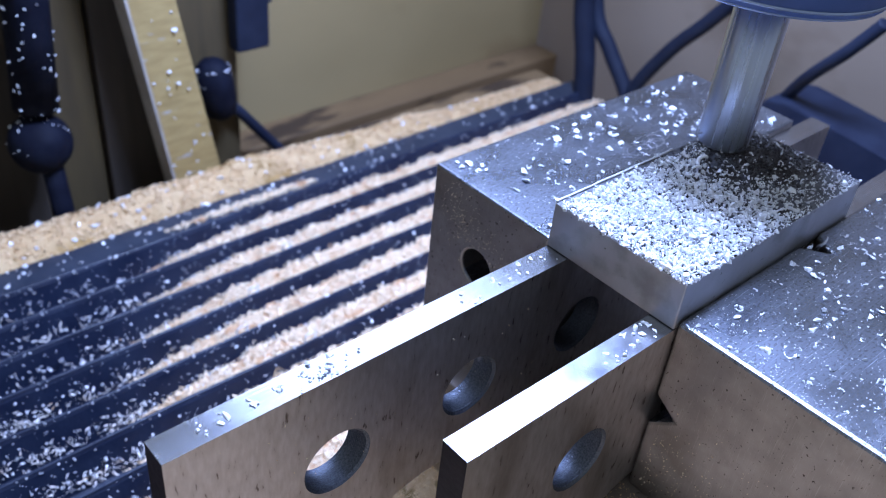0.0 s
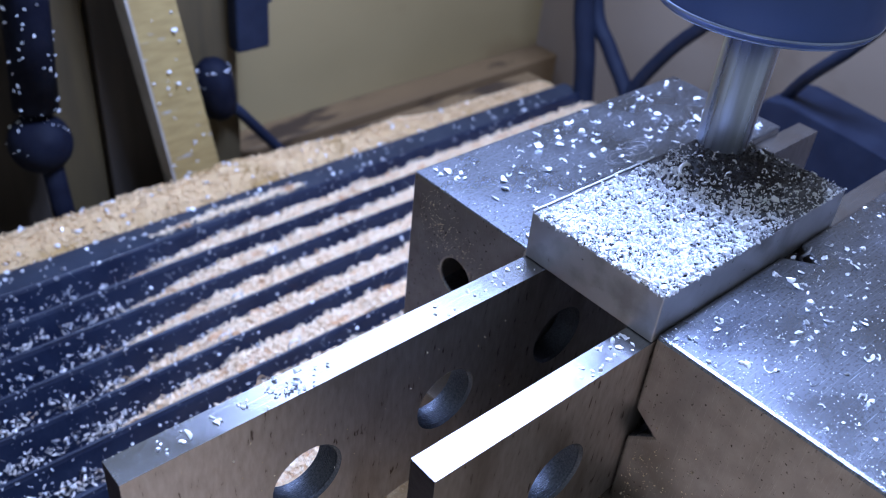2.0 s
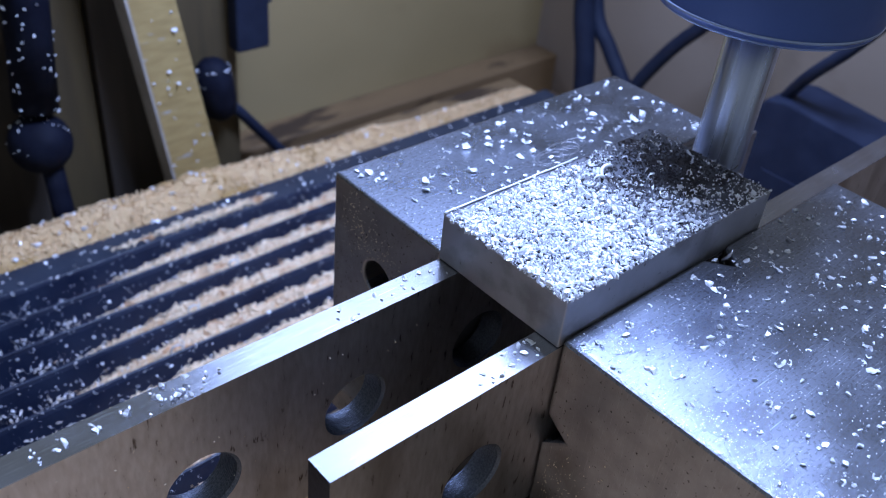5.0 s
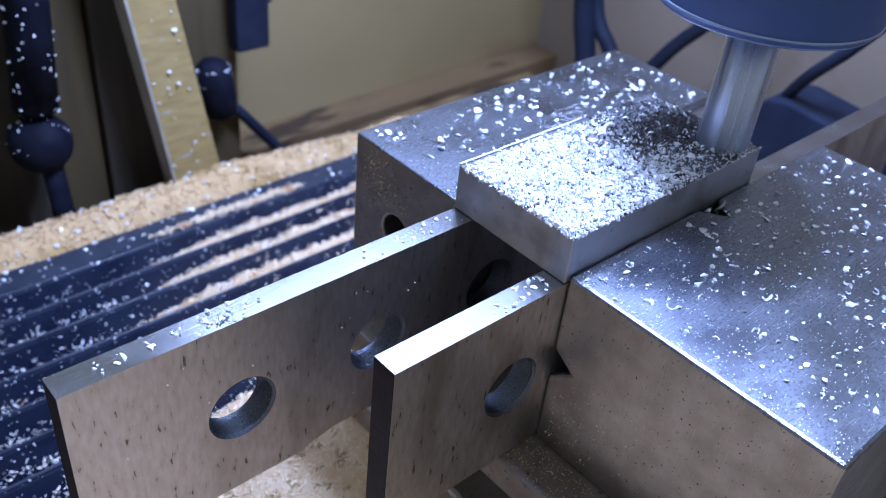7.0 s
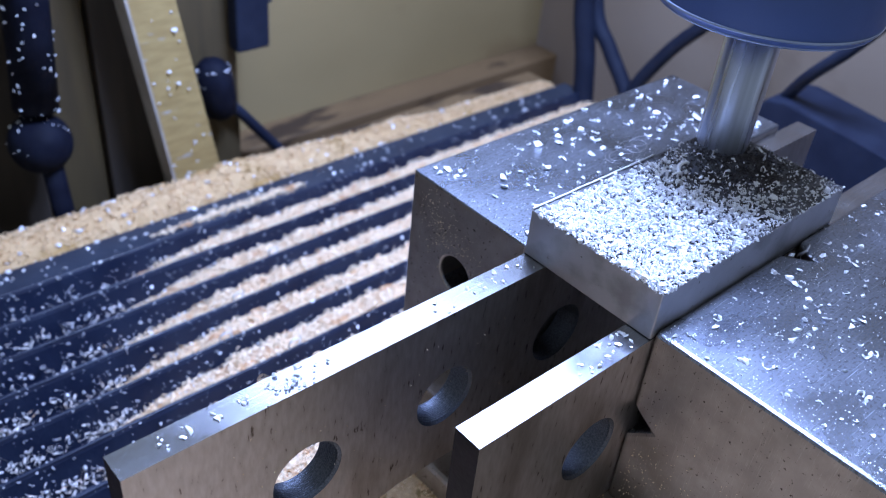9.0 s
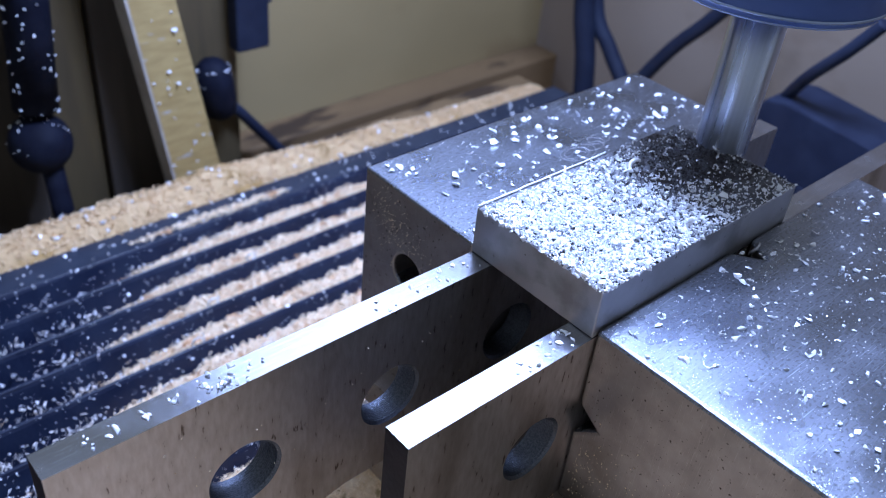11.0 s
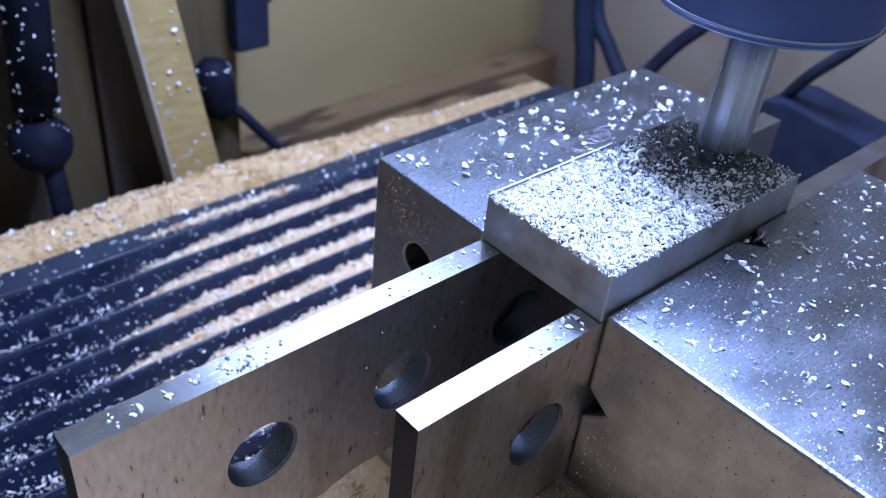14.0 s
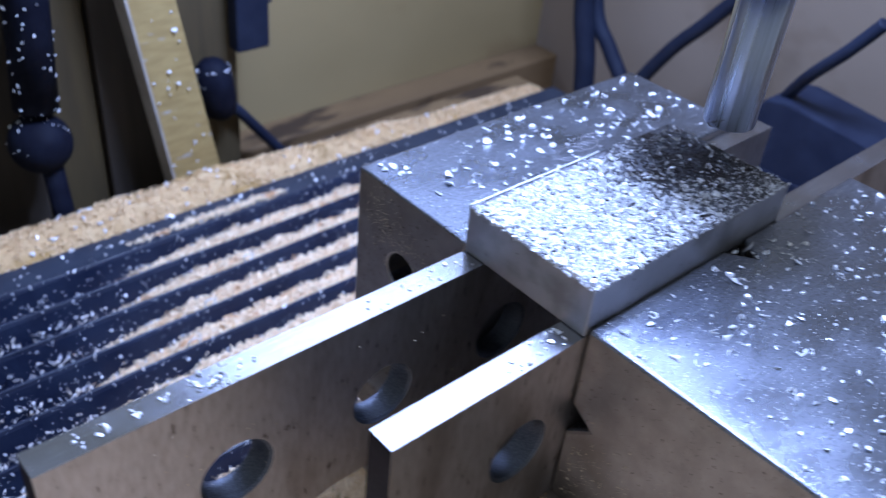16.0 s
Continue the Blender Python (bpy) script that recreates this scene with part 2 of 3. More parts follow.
def scattered(name, pts, size, material, rng, shape="grain", flat=1.0):
    """Many small loose pieces as one mesh. pts in mm, with an own size factor."""
    if shape == "grain":
        g = (1 + 5 ** 0.5) / 2
        base = np.array([(-1, g, 0), (1, g, 0), (-1, -g, 0), (1, -g, 0), (0, -1, g), (0, 1, g), (0, -1, -g), (0, 1, -g), (g, 0, -1), (g, 0, 1), (-g, 0, -1), (-g, 0, 1)], float)
        base = base / 1.9 * np.array([1.15, 0.75, 0.5])
        faces = np.array([(0, 11, 5), (0, 5, 1), (0, 1, 7), (0, 7, 10), (0, 10, 11), (1, 5, 9), (5, 11, 4), (11, 10, 2), (10, 7, 6), (7, 1, 8),
                          (3, 9, 4), (3, 4, 2), (3, 2, 6), (3, 6, 8), (3, 8, 9), (4, 9, 5), (2, 4, 11), (6, 2, 10), (8, 6, 7), (9, 8, 1)])
    elif shape == "comma":
        arc = [(math.cos(q), math.sin(q), 1 - 0.12 * abs(i - 3)) for i, q in enumerate(np.linspace(0, 3.6, 7))]
        base = np.array([p for c, q, w in arc for p in ((c * 0.75, q * 0.75, 0.0), (c * (0.75 + 0.55 * w), q * (0.75 + 0.55 * w), 0.1), (c, q, 0.42 * w))], float)
        faces = np.array([f for i in range(6) for j, k in ((0, 2), (2, 1), (1, 0)) for f in ((3 * i + j, 3 * i + k, 3 * i + 3 + j), (3 * i + k, 3 * i + 3 + k, 3 * i + 3 + j))])
    elif shape == "strand":
        arc = [(math.cos(q), math.sin(q), 0.5 * math.sin(q * 1.7)) for q in np.linspace(0, 3.9, 9)]
        base = np.array([p for c, q, h in arc for p in ((c, q, h), (c * 1.12, q * 1.12, h + 0.16))], float)
        faces = np.array([f for i in range(8) for f in ((2 * i, 2 * i + 1, 2 * i + 2), (2 * i + 1, 2 * i + 3, 2 * i + 2))])
    else:
        base = np.array([(-1.5, .25, .0), (-1.5, -.25, .05), (-.5, .28, .35), (-.5, -.28, .4), (.5, .28, .4), (.5, -.28, .35), (1.5, .2, .0), (1.5, -.2, .08)], float)
        faces = np.array([(0, 1, 2), (1, 3, 2), (2, 3, 4), (3, 5, 4), (4, 5, 6), (5, 7, 6)])
    n = len(pts)
    pts = np.asarray(pts, float)
    a, tilt, roll_ = rng.uniform(0, 2 * np.pi, n), rng.normal(0, 0.5 * flat, n), rng.normal(0, 0.6 * flat, n)
    s = size * np.clip(rng.lognormal(0, 0.34, n), 0.3, 1.75)
    v = np.repeat(base[None], n, 0) * s[:, None, None] * rng.uniform(0.65, 1.35, (n, 1, 3)) + rng.normal(0, {"grain": 0.20, "comma": 0.17, "strand": 0.03}.get(shape, 0.10), (n, len(base), 3)) * s[:, None, None]
    if shape == "curl":
        v[:, :, 2] *= rng.uniform(-0.3, 2.2, (n, 1))
    def turn(v, ang, i, j):
        c, q = np.cos(ang)[:, None], np.sin(ang)[:, None]
        o = v.copy()
        o[:, :, i], o[:, :, j] = c * v[:, :, i] - q * v[:, :, j], q * v[:, :, i] + c * v[:, :, j]
        return o
    v = turn(turn(turn(v, roll_, 1, 2), tilt, 0, 2), a, 0, 1) + pts[:, None, :]
    verts = (v * MM).reshape(-1, 3)
    fs = (faces[None] + (np.arange(n) * len(base))[:, None, None]).reshape(-1, 3)
    me = bpy.data.meshes.new(name)
    me.from_pydata(verts.tolist(), [], fs.tolist())
    me.materials.append(material)
    return new(name, me)


def mound(bm, x0, x1, ny, height, nx=160, seed=0.0, zfloor=0.0):
    """An uneven heap along x; ny(x) gives its two sides, height(x, v) its top."""
    cols = 14
    grid = []
    for i in range(nx + 1):
        x = x0 + (x1 - x0) * i / nx
        ya, yb = ny(x)
        row = []
        for j in range(cols + 1):
            v = j / cols
            y = ya + (yb - ya) * v
            z = zfloor + height(x, v) + 0.5 * noise.noise(Vector((x * 0.4, y * 0.5, seed))) + 0.35 * noise.noise(Vector((x * 1.3, y * 1.3, seed + 7)))
            row.append(bm.verts.new((x * MM, y * MM, z * MM)))
        grid.append(row)
    for i in range(nx):
        for j in range(cols):
            f = bm.faces.new((grid[i][j], grid[i + 1][j], grid[i + 1][j + 1], grid[i][j + 1]))
            f.smooth = True


rng = np.random.default_rng(5)

# ---- setting: plywood enclosure ----
# bench added, hardly in view, for the brown reflection in the steel sides
floor = tagged(link_mesh("floor", boxed(-600, 600, -600, 600, -130, -115), FLOORWOOD), "added brown wooden workbench that the steel reflects", "floor", kind="structure")
wall_back = tagged(link_mesh("wall_back", boxed(-320, 236, 205, 215, -115, 120), PLY), "pale yellow plywood wall behind the machine", "wall", kind="structure")
wall_side = tagged(link_mesh("wall_side", boxed(236, 246, -320, 215, -115, 120), PLYSIDE), "pale plywood side wall of the enclosure", "wall", kind="structure")
batten = tagged(link_mesh("trim", boxed(20, 236, 190, 205, -115, -95, bevel=1.0), BATTEN), "orange-brown stained wooden batten along the wall", "batten", kind="structure")


# ---- things behind the machine ----
def leaning_stick():
    t = empty("wooden_stick")
    bm = bmesh.new()
    dx = (19.9 - 10.9) / (80.5 - 20)
    top, bot = 60, -92
    poly = []
    for z in (bot, top):
        x = 19.9 - dx * (z + 80.6)
        poly.append((x, z))
    prism(bm, [poly[0], (38.3, bot), (10.7, top), poly[1]], "y", 166, 174)
    part("stick", bm, STICK, t)
    bm = bmesh.new()
    prism(bm, [(poly[0][0] - 0.9, bot), (poly[0][0] - 0.02, bot), (poly[1][0] - 0.02, top), (poly[1][0] - 0.9, top)], "y", 165.6, 174)
    part("edge_band", bm, EDGEBAND, t, "pale worn edge of the stick")
    return tagged(t, "leaning plywood stick dusted with metal chips", "wooden stick")


leaning_stick()
tagged(link_mesh("brown_board", boxed(27, 55, 184, 189, -115, 120, bevel=0.6), BROWN), "upright brown wooden board behind the stick", "board")
tagged(link_mesh("dark_board", boxed(6, 26, 184, 189, -115, 120, bevel=0.6), DARKWOOD), "upright dark wooden board behind the stick", "board")
tagged(link_mesh("brown_board", boxed(-10, 5, 186, 190, -115, 120, bevel=0.6), BROWN), "narrow olive brown wooden board", "board")
tagged(link_mesh("dark_board", boxed(-90, -14, 188, 192, -115, 120, bevel=0.6), DARKWOOD), "wide dark wooden board in deep shade", "board")


def ball_post():
    t = empty("clamp_post")
    bm = bmesh.new()
    tube(bm, [(-12, 175, 40), (-14, 175, -18), (-16.5, 175, -49)], [6.2, 6.2, 6.4])
    part("sleeve", bm, POSTBLACK, t)
    bm = bmesh.new()
    bmesh.ops.create_icosphere(bm, subdivisions=3, radius=9.2 * MM, matrix=Matrix.Translation(Vector((-17.5, 174, -60)) * MM))
    for f in bm.faces:
        f.smooth = True
    part("ball", bm, POSTBLACK, t)
    bm = bmesh.new()
    tube(bm, [(-16.5, 172, -60), (-15, 172, -87), (-15, 172, -115)], 3.2)
    part("stem", bm, POSTBLACK, t)
    return tagged(t, "black post with a ball knob, dusted with chips", "clamp post")


ball_post()


def knob_lever():
    t = empty("lever")
    bm = bmesh.new()
    tube(bm, [(41.0, 176, -47.4), (41.0, 176, -48.2), (41.1, 176, -50.7), (41.7, 176, -56), (42.6, 176, -62), (43.6, 176, -67), (44, 176, -69)], [0.4, 3.6, 5.8, 6.4, 6.2, 5.2, 3.0], 28)
    part("knob", bm, POSTBLACK, t)
    bm = bmesh.new()
    tube(bm, [(45, 178, -63), (53, 180, -72), (66.5, 180, -89), (86, 180, -113)], 2.0)
    part("rod", bm, MATTBLACK, t)
    return tagged(t, "black lever with a round knob", "lever")


knob_lever()


def black_box():
    t = empty("switch_box")
    part("case", boxed(51, 63.5, 176, 182, -48, 40, bevel=0.8), MATTBLACK, t)
    part("flange", boxed(63, 64.8, 176, 182, -32.5, 40, bevel=0.4), PLASTIC, t)
    return tagged(t, "small black plastic box on the board", "switch box")


black_box()


def hose(name, pts, r, label):
    bm = bmesh.new()
    cat = []
    ps = [Vector(p) for p in pts]
    for i in range(len(ps) - 1):
        p0, p1, p2, p3 = ps[max(i - 1, 0)], ps[i], ps[i + 1], ps[min(i + 2, len(ps) - 1)]
        for k in range(8):
            u = k / 8
            cat.append(0.5 * ((2 * p1) + (p2 - p0) * u + (2 * p0 - 5 * p1 + 4 * p2 - p3) * u * u + (3 * p1 - p0 - 3 * p2 + p3) * u ** 3))
    cat.append(ps[-1])
    tube(bm, cat, r, 16)
    return tagged(link_mesh(name, bm, MATTBLACK), label, "cable")


hose("cable", [(190, 153, 20), (190, 144.5, -43.5), (190, 139, -65.6), (190, 135, -90), (190, 133, -114)], 4.3, "thick black cable hanging down behind the vise")
hose("cable", [(195, 150, 10), (195, 142.8, -43.8), (195, 130.8, -61), (195, 118.2, -76), (195, 108, -100), (195, 104, -114)], 3.2, "black cable bending down beside the wall")
hose("cable", [(195, 66, 0), (195, 90, -33), (195, 104.8, -52), (195, 118.2, -78), (195, 124, -114)], 2.8, "black cable running down from the spindle head")
hose("cable", [(165.0, 20.3, -3.2), (165.0, 27.6, -14.5), (168.0, 36.2, -25.5), (172.0, 42.2, -34.4), (176.0, 46.7, -42.8)], 2.0, "thin black cable running down to the motor block")


def motor_block():
    t = empty("motor_block")
    bm = bmesh.new()
    prism(bm, [(62, -115), (60, -58), (48, -39), (42, -37.5), (18, -40), (-40, -45), (-40, -115)], "x", 168, 190)
    bmesh.ops.bevel(bm, geom=bm.edges[:], offset=1.2 * MM, segments=2, affect="EDGES", profile=0.5)
    part("housing", bm, MATTBLACK, t)
    part("cover", boxed(167.4, 168.2, -34, 42, -108, -62, bevel=0.3), MATTBLACK, t, "flat black cover plate")
    return tagged(t, "black motor block behind the vise", "motor")


motor_block()

# ---- moving carriage: shelf, sawdust pile, rubber bellows ----
PITCH, FOLDS, BACK = 12.4, 9, 136.0
shelf = tagged(link_mesh("carriage_shelf", boxed(-180, 190, 146, 168, -112, -84, bevel=0.8), BATTEN), "wooden rear shelf of the carriage under sawdust", "shelf")


def pile_side(x):
    return 146.2 + 1.5 * noise.noise(Vector((x * 0.09, 3, 0))) + 0.9 * noise.noise(Vector((x * 0.5, 6, 0))), 163 - 6 * max(0, min(1, (x - 20) / 120)) + 2.0 * noise.noise(Vector((x * 0.05, 9, 0)))


def pile_top(x, v):
    fade = max(0.0, min(1.0, (186 - x) / 150)) ** 0.7
    lump = 1 + 0.35 * noise.noise(Vector((x * 0.045, 0.3, 4)))
    return 1 + 7.2 * fade * lump * math.sin(math.pi * min(1, v * 0.95 + 0.03)) ** 0.75


bm = bmesh.new()
mound(bm, -180, 188, pile_side, pile_top, 260, 2.0, -84)
pile = tagged(link_mesh("sawdust_pile", bm, OLDDUST), "long pile of pale sawdust behind the bellows", "sawdust", kind="stuff")
pts = []
for _ in range(9000):
    x, v = rng.uniform(-150, 186), rng.uniform(0.0, 1.0)
    a, b = pile_side(x)
    pts.append((x, a + (b - a) * v, -84 + pile_top(x, v) + rng.uniform(-0.1, 0.5)))
pile_flakes = tagged(scattered("sawdust_flakes", pts, 0.50, OLDSHAVING, rng, "curl"), "loose wood shavings on the sawdust pile", "wood shavings", kind="stuff")
pts = []
for _ in range(60):
    x, v = rng.uniform(-60, 150), rng.uniform(0.05, 0.95)
    a, b = pile_side(x)
    pts.append((x, a + (b - a) * v, -83.6 + pile_top(x, v)))
pile_chips = tagged(scattered("metal_chips", pts, 0.75, CHIP, rng), "bright metal chips on the sawdust pile", "metal chips", kind="stuff")

CARRIAGE = [shelf, pile, pile_flakes, pile_chips]
bellows = tagged(empty("bellows"), "black rubber way bellows with sawdust in its folds", "bellows")
part("flange", boxed(-180, 190, 136.2, 147, -90, -80.5, bevel=0.7), FLANGE, bellows, "flat rubber rear flange")
flange_chips = tagged(scattered("metal_chips", [(rng.uniform(-60, 170), rng.uniform(136.5, 146.5), -80.2) for _ in range(130)], 0.45, CHIP, rng), "scattered metal chips on the rubber flange", "metal chips", kind="stuff")
pts = []
while len(pts) < 900:
    x = rng.uniform(-4, 53)
    fill = max(0.0, min(1.0, (x + 4) / 26)) * max(0.0, min(1.0, (53 - x) / 6))
    if rng.uniform() < fill:
        pts.append((x, 139.7 + rng.normal(0, 0.35 + 0.55 * fill), -80.3 + abs(rng.normal(0, 0.35)) * fill))
flange_dust = tagged(scattered("wood_shavings", pts, 0.42, SHAVING, rng, "curl"), "thin streak of wood shavings on the rubber flange", "wood shavings", kind="stuff")
CARRIAGE += [bellows, flange_chips, flange_dust]

bellows_folds = []
for k in range(0, FOLDS + 1):
    yc = BACK - PITCH * k
    # crest, near slope down to the valley, and a far flap that tucks below the fold behind
    bm = bmesh.new()
    prof = [(yc + 4.6, -90.5), (yc + 0.9, -80.6), (yc + 0.45, -80.0), (yc - 0.45, -80.0), (yc - 0.8, -80.5), (yc - 3.4, -89.2), (yc - 9.5, -91.0), (yc - 9.5, -92.2), (yc - 3.9, -90.6), (yc, -82.2), (yc + 3.6, -91.5)]
    prism(bm, prof, "x", -180, 190)
    fold = part("fold", bm, RUBBER, bellows)
    # thin glossy tube added on the crest to bring out its highlight line
    bm = bmesh.new()
    tube(bm, [(x, yc + 0.10 * math.sin(x * 0.11 + k), -79.95 + 0.15 * math.sin(x * 0.07 + 2 * k)) for x in range(-180, 191, 10)], 0.55, 8)
    part("crest_bead", bm, CREST_GLOSS, fold, "added shiny strip that draws the fold crest's highlight")
    dusts = []
    if 0 <= k < FOLDS:
        start = [-30, -34, -40, -46, -50, -54, -58, -60, -60][k]

        def side(x, yc=yc):
            return yc - 11.2, yc - 3.0 - 0.9 * noise.noise(Vector((x * 0.25, yc, 1)))

        def top(x, v, k=k, start=start):
            f = max(0.0, min(1.0, (x - start) / 44)) ** 0.8
            return -1.5 + f * (9.9 + 1.3 * noise.noise(Vector((x * 0.12, k, 2)))) * (1 - 0.20 * v)
        bm = bmesh.new()
        mound(bm, -120, 188, side, top, 200, k * 3.1, -90)
        d = tagged(link_mesh("sawdust", bm, SAWDUST), "sawdust lying in a bellows valley", "sawdust", kind="stuff")
        pts = []
        while len(pts) < 6500:
            x, v = rng.uniform(start - 30, 188), rng.uniform(0, 1.05)
            f = max(0.0, min(1.0, (x - start + 14) / 40))
            if rng.uniform() > f:
                continue
            a, b = side(x)
            pts.append((x, a + (b - a) * v, -90 + top(x, min(v, 1)) + rng.uniform(0, 0.6)))
        # small pale curls that reach further along the valley than the heap does
        curls = []
        for tuft in range(24 if k > 2 else 10):
            cx = start + 14 - 70 * rng.uniform()
            for _ in range(int(rng.uniform(5, 24))):
                u = 2.9 + rng.normal(0, 0.45)
                curls.append((cx + rng.normal(0, 3.5), yc - u, -80.5 - (u - 0.8) * 3.35 + rng.uniform(0.1, 0.9)))
        q = tagged(scattered("wood_shavings", curls, 0.42, PALECURL, rng, "curl", 1.3), "small pale curls sticking to a rubber fold", "wood shavings", kind="stuff")
        s = tagged(scattered("wood_shavings", pts, 0.50, SHAVING, rng, "curl"), "curled pale wood shavings in a bellows valley", "wood shavings", kind="stuff")
        pts = []
        for _ in range(270):
            x, y = -95 + 270 * rng.uniform() ** 1.5, rng.uniform(-7.5, 0.4)
            z = -80 + (0 if y > -0.6 else (y + 0.6) * 3.2)
            pts.append((x, yc + y, max(z, -84) + 0.3))
        c = tagged(scattered("metal_chips", pts[:110], 0.36, CHIP, rng), "metal chips sprinkled on a rubber fold", "metal chips", kind="stuff")
        h = tagged(scattered("metal_chips", pts[110:], 0.30, CHIP, rng, "comma", 1.2), "curled metal chips sprinkled on a rubber fold", "metal chips", kind="stuff")
        pts = []
        for _ in range(900):
            x, y = -95 + 250 * rng.uniform() ** 1.2, rng.uniform(-7.0, 0.4)
            pts.append((x, yc + y, -79.9 + (0 if y > -0.6 else (y + 0.6) * 3.2)))
        g = tagged(scattered("metal_dust", [p for p in pts if p[2] > -90], 0.15, CHIP, rng), "fine metal dust on a rubber fold", "metal dust", kind="stuff")
        pts = []
        for _ in range(430):
            x, v = rng.uniform(start - 6, 186), rng.uniform(0.05, 1.0)
            a, b = side(x)
            pts.append((x, a + (b - a) * v, -89.3 + top(x, v)))
        w = tagged(scattered("wood_shavings", pts, 0.85, SHAVING, rng, "strand", 1.6), "thin curled wood strands on the valley sawdust", "wood shavings", kind="stuff")
        dusts = [d, s, c, h, g, w, q]
        if k in (2, 3, 4, 5):
            cx, r0 = {2: 22, 3: 3, 4: -8, 5: 5}[k], 1.3 + 0.12 * k
            bm = bmesh.new()
            tube(bm, [(cx + r0 * math.cos(a * 0.35) + 0.05 * a, yc - 0.6 + 0.09 * a, -78.6 + r0 * math.sin(a * 0.35)) for a in range(22)], [0.1 + 0.16 * math.sin(math.pi * a / 21) for a in range(22)], 6)
            dusts.append(tagged(link_mesh("metal_curl", bm, CHIP), "thin bright metal curl lying on a rubber fold", "metal chip", "curls on the bellows"))
    bellows_folds.append((k, fold, dusts))

# ---- cross slide table, carried with the vise ----
table = tagged(link_mesh("slide_table", boxed(-170, 170, -150, 20, -98, -84, bevel=0.8), STEEL_TOP), "steel slide table under the vise", "machine table")


def bed_side(x):
    return -145, 27


def bed_height(x, v):
    """Sawdust lies thin on the table and banks up against the vise."""
    return 4.6 + 11 * max(0.0, min(1.0, (x + 52) / 50)) ** 1.5 + 1.2 * noise.noise(Vector((x * 0.08, v * 5, 1)))


bm = bmesh.new()
mound(bm, -165, 3, bed_side, bed_height, 120, 5.0, -84)
bed_dust = tagged(link_mesh("sawdust", bm, BEDDUST), "sawdust covering the table beside the vise", "sawdust", kind="stuff")
pts = []
for _ in range(26000):
    x, y = rng.uniform(-100, -1), rng.uniform(-120, 27)
    v = (y + 145) / 172
    z = -84 + bed_height(x, v) + 0.5 * noise.noise(Vector((x * 0.4, y * 0.5, 5))) + 0.35 * noise.noise(Vector((x * 1.3, y * 1.3, 12)))
    pts.append((x, y, z + rng.uniform(0.0, 0.5)))
bed_flakes = tagged(scattered("wood_shavings", pts[:22500], 0.32, SHAVING, rng, "curl"), "wood shavings on the table beside the vise", "wood shavings", kind="stuff")
bed_curls = tagged(scattered("wood_shavings", [(x, y, z + 0.4) for x, y, z in pts[22500:]], 0.42, SHAVING, rng, "curl", 1.3), "pale coarse shavings on the table beside the vise", "wood shavings", kind="stuff")


# ---- vise ----
def machine_vise():
    t = empty("machine_vise")
    cut = bmesh.new()
    prism(cut, circle(14.9, -15.6, 3.6), "x", -5, 12)
    carved("fixed_jaw", boxed(0.2, 75.3, 0, 27.6, -36, 0), [cut], STEEL_TOP, t, bevel=0.45)
    v1 = bmesh.new()
    prism(v1, [(33.4, -25), (40.4, -25), (37.0, -29.8)], "z", -30, 1)
    v2 = bmesh.new()
    prism(v2, [(-25, -14.4), (-25, -21.0), (-29.4, -17.4)], "x", -5, 90)
    carved("moving_jaw", boxed(0.7, 76, -71.5, -25.4, -35.4, 0), [v1, v2], STEEL_TOP, t, bevel=0.65)
    for jaw in list(t.children):
        jaw.data.materials.append(STEEL_SIDE)
        for f in jaw.data.polygons:
            if f.normal.z < 0.5 and f.center.z < -0.0005:
                f.material_index = 1
    part("bed_rail", boxed(-8, 14, -118, 27, -42, -35.6, bevel=0.5), RAIL, t, "dull brown oxidised rail of the vise bed")
    part("bed_rail", boxed(62, 84, -118, 27, -42, -35.6, bevel=0.5), RAIL, t, "dull brown oxidised rail of the vise bed")
    part("bed", boxed(6, 70, -118, 30, -62, -42.1, bevel=0.6), STEEL_SIDE, t)
    part("base", boxed(-3, 79, -122, 30, -84, -62, bevel=1.0), STEEL_SIDE, t)
    for cx, cy, r in ((36.6, 10.2, 3.4), (36.2, 10.2, 2.4), (40.6, 11.2, 3.0), (41.2, 10.2, 1.9), (44.0, 11.6, 2.2)):
        bm = bmesh.new()
        ring = [(cx + r * 1.25 * math.cos(a * math.pi / 18), cy + r * 0.7 * math.sin(a * math.pi / 18), 0.02) for a in range(37)]
        tube(bm, ring, 0.05, 6, False)
        part("scribed_ring", bm, ALU, t, "thin scribed ring on the jaw")
    return tagged(t, "ground steel machine vise with metal chips on its jaws", "machine vise")


vise = machine_vise()


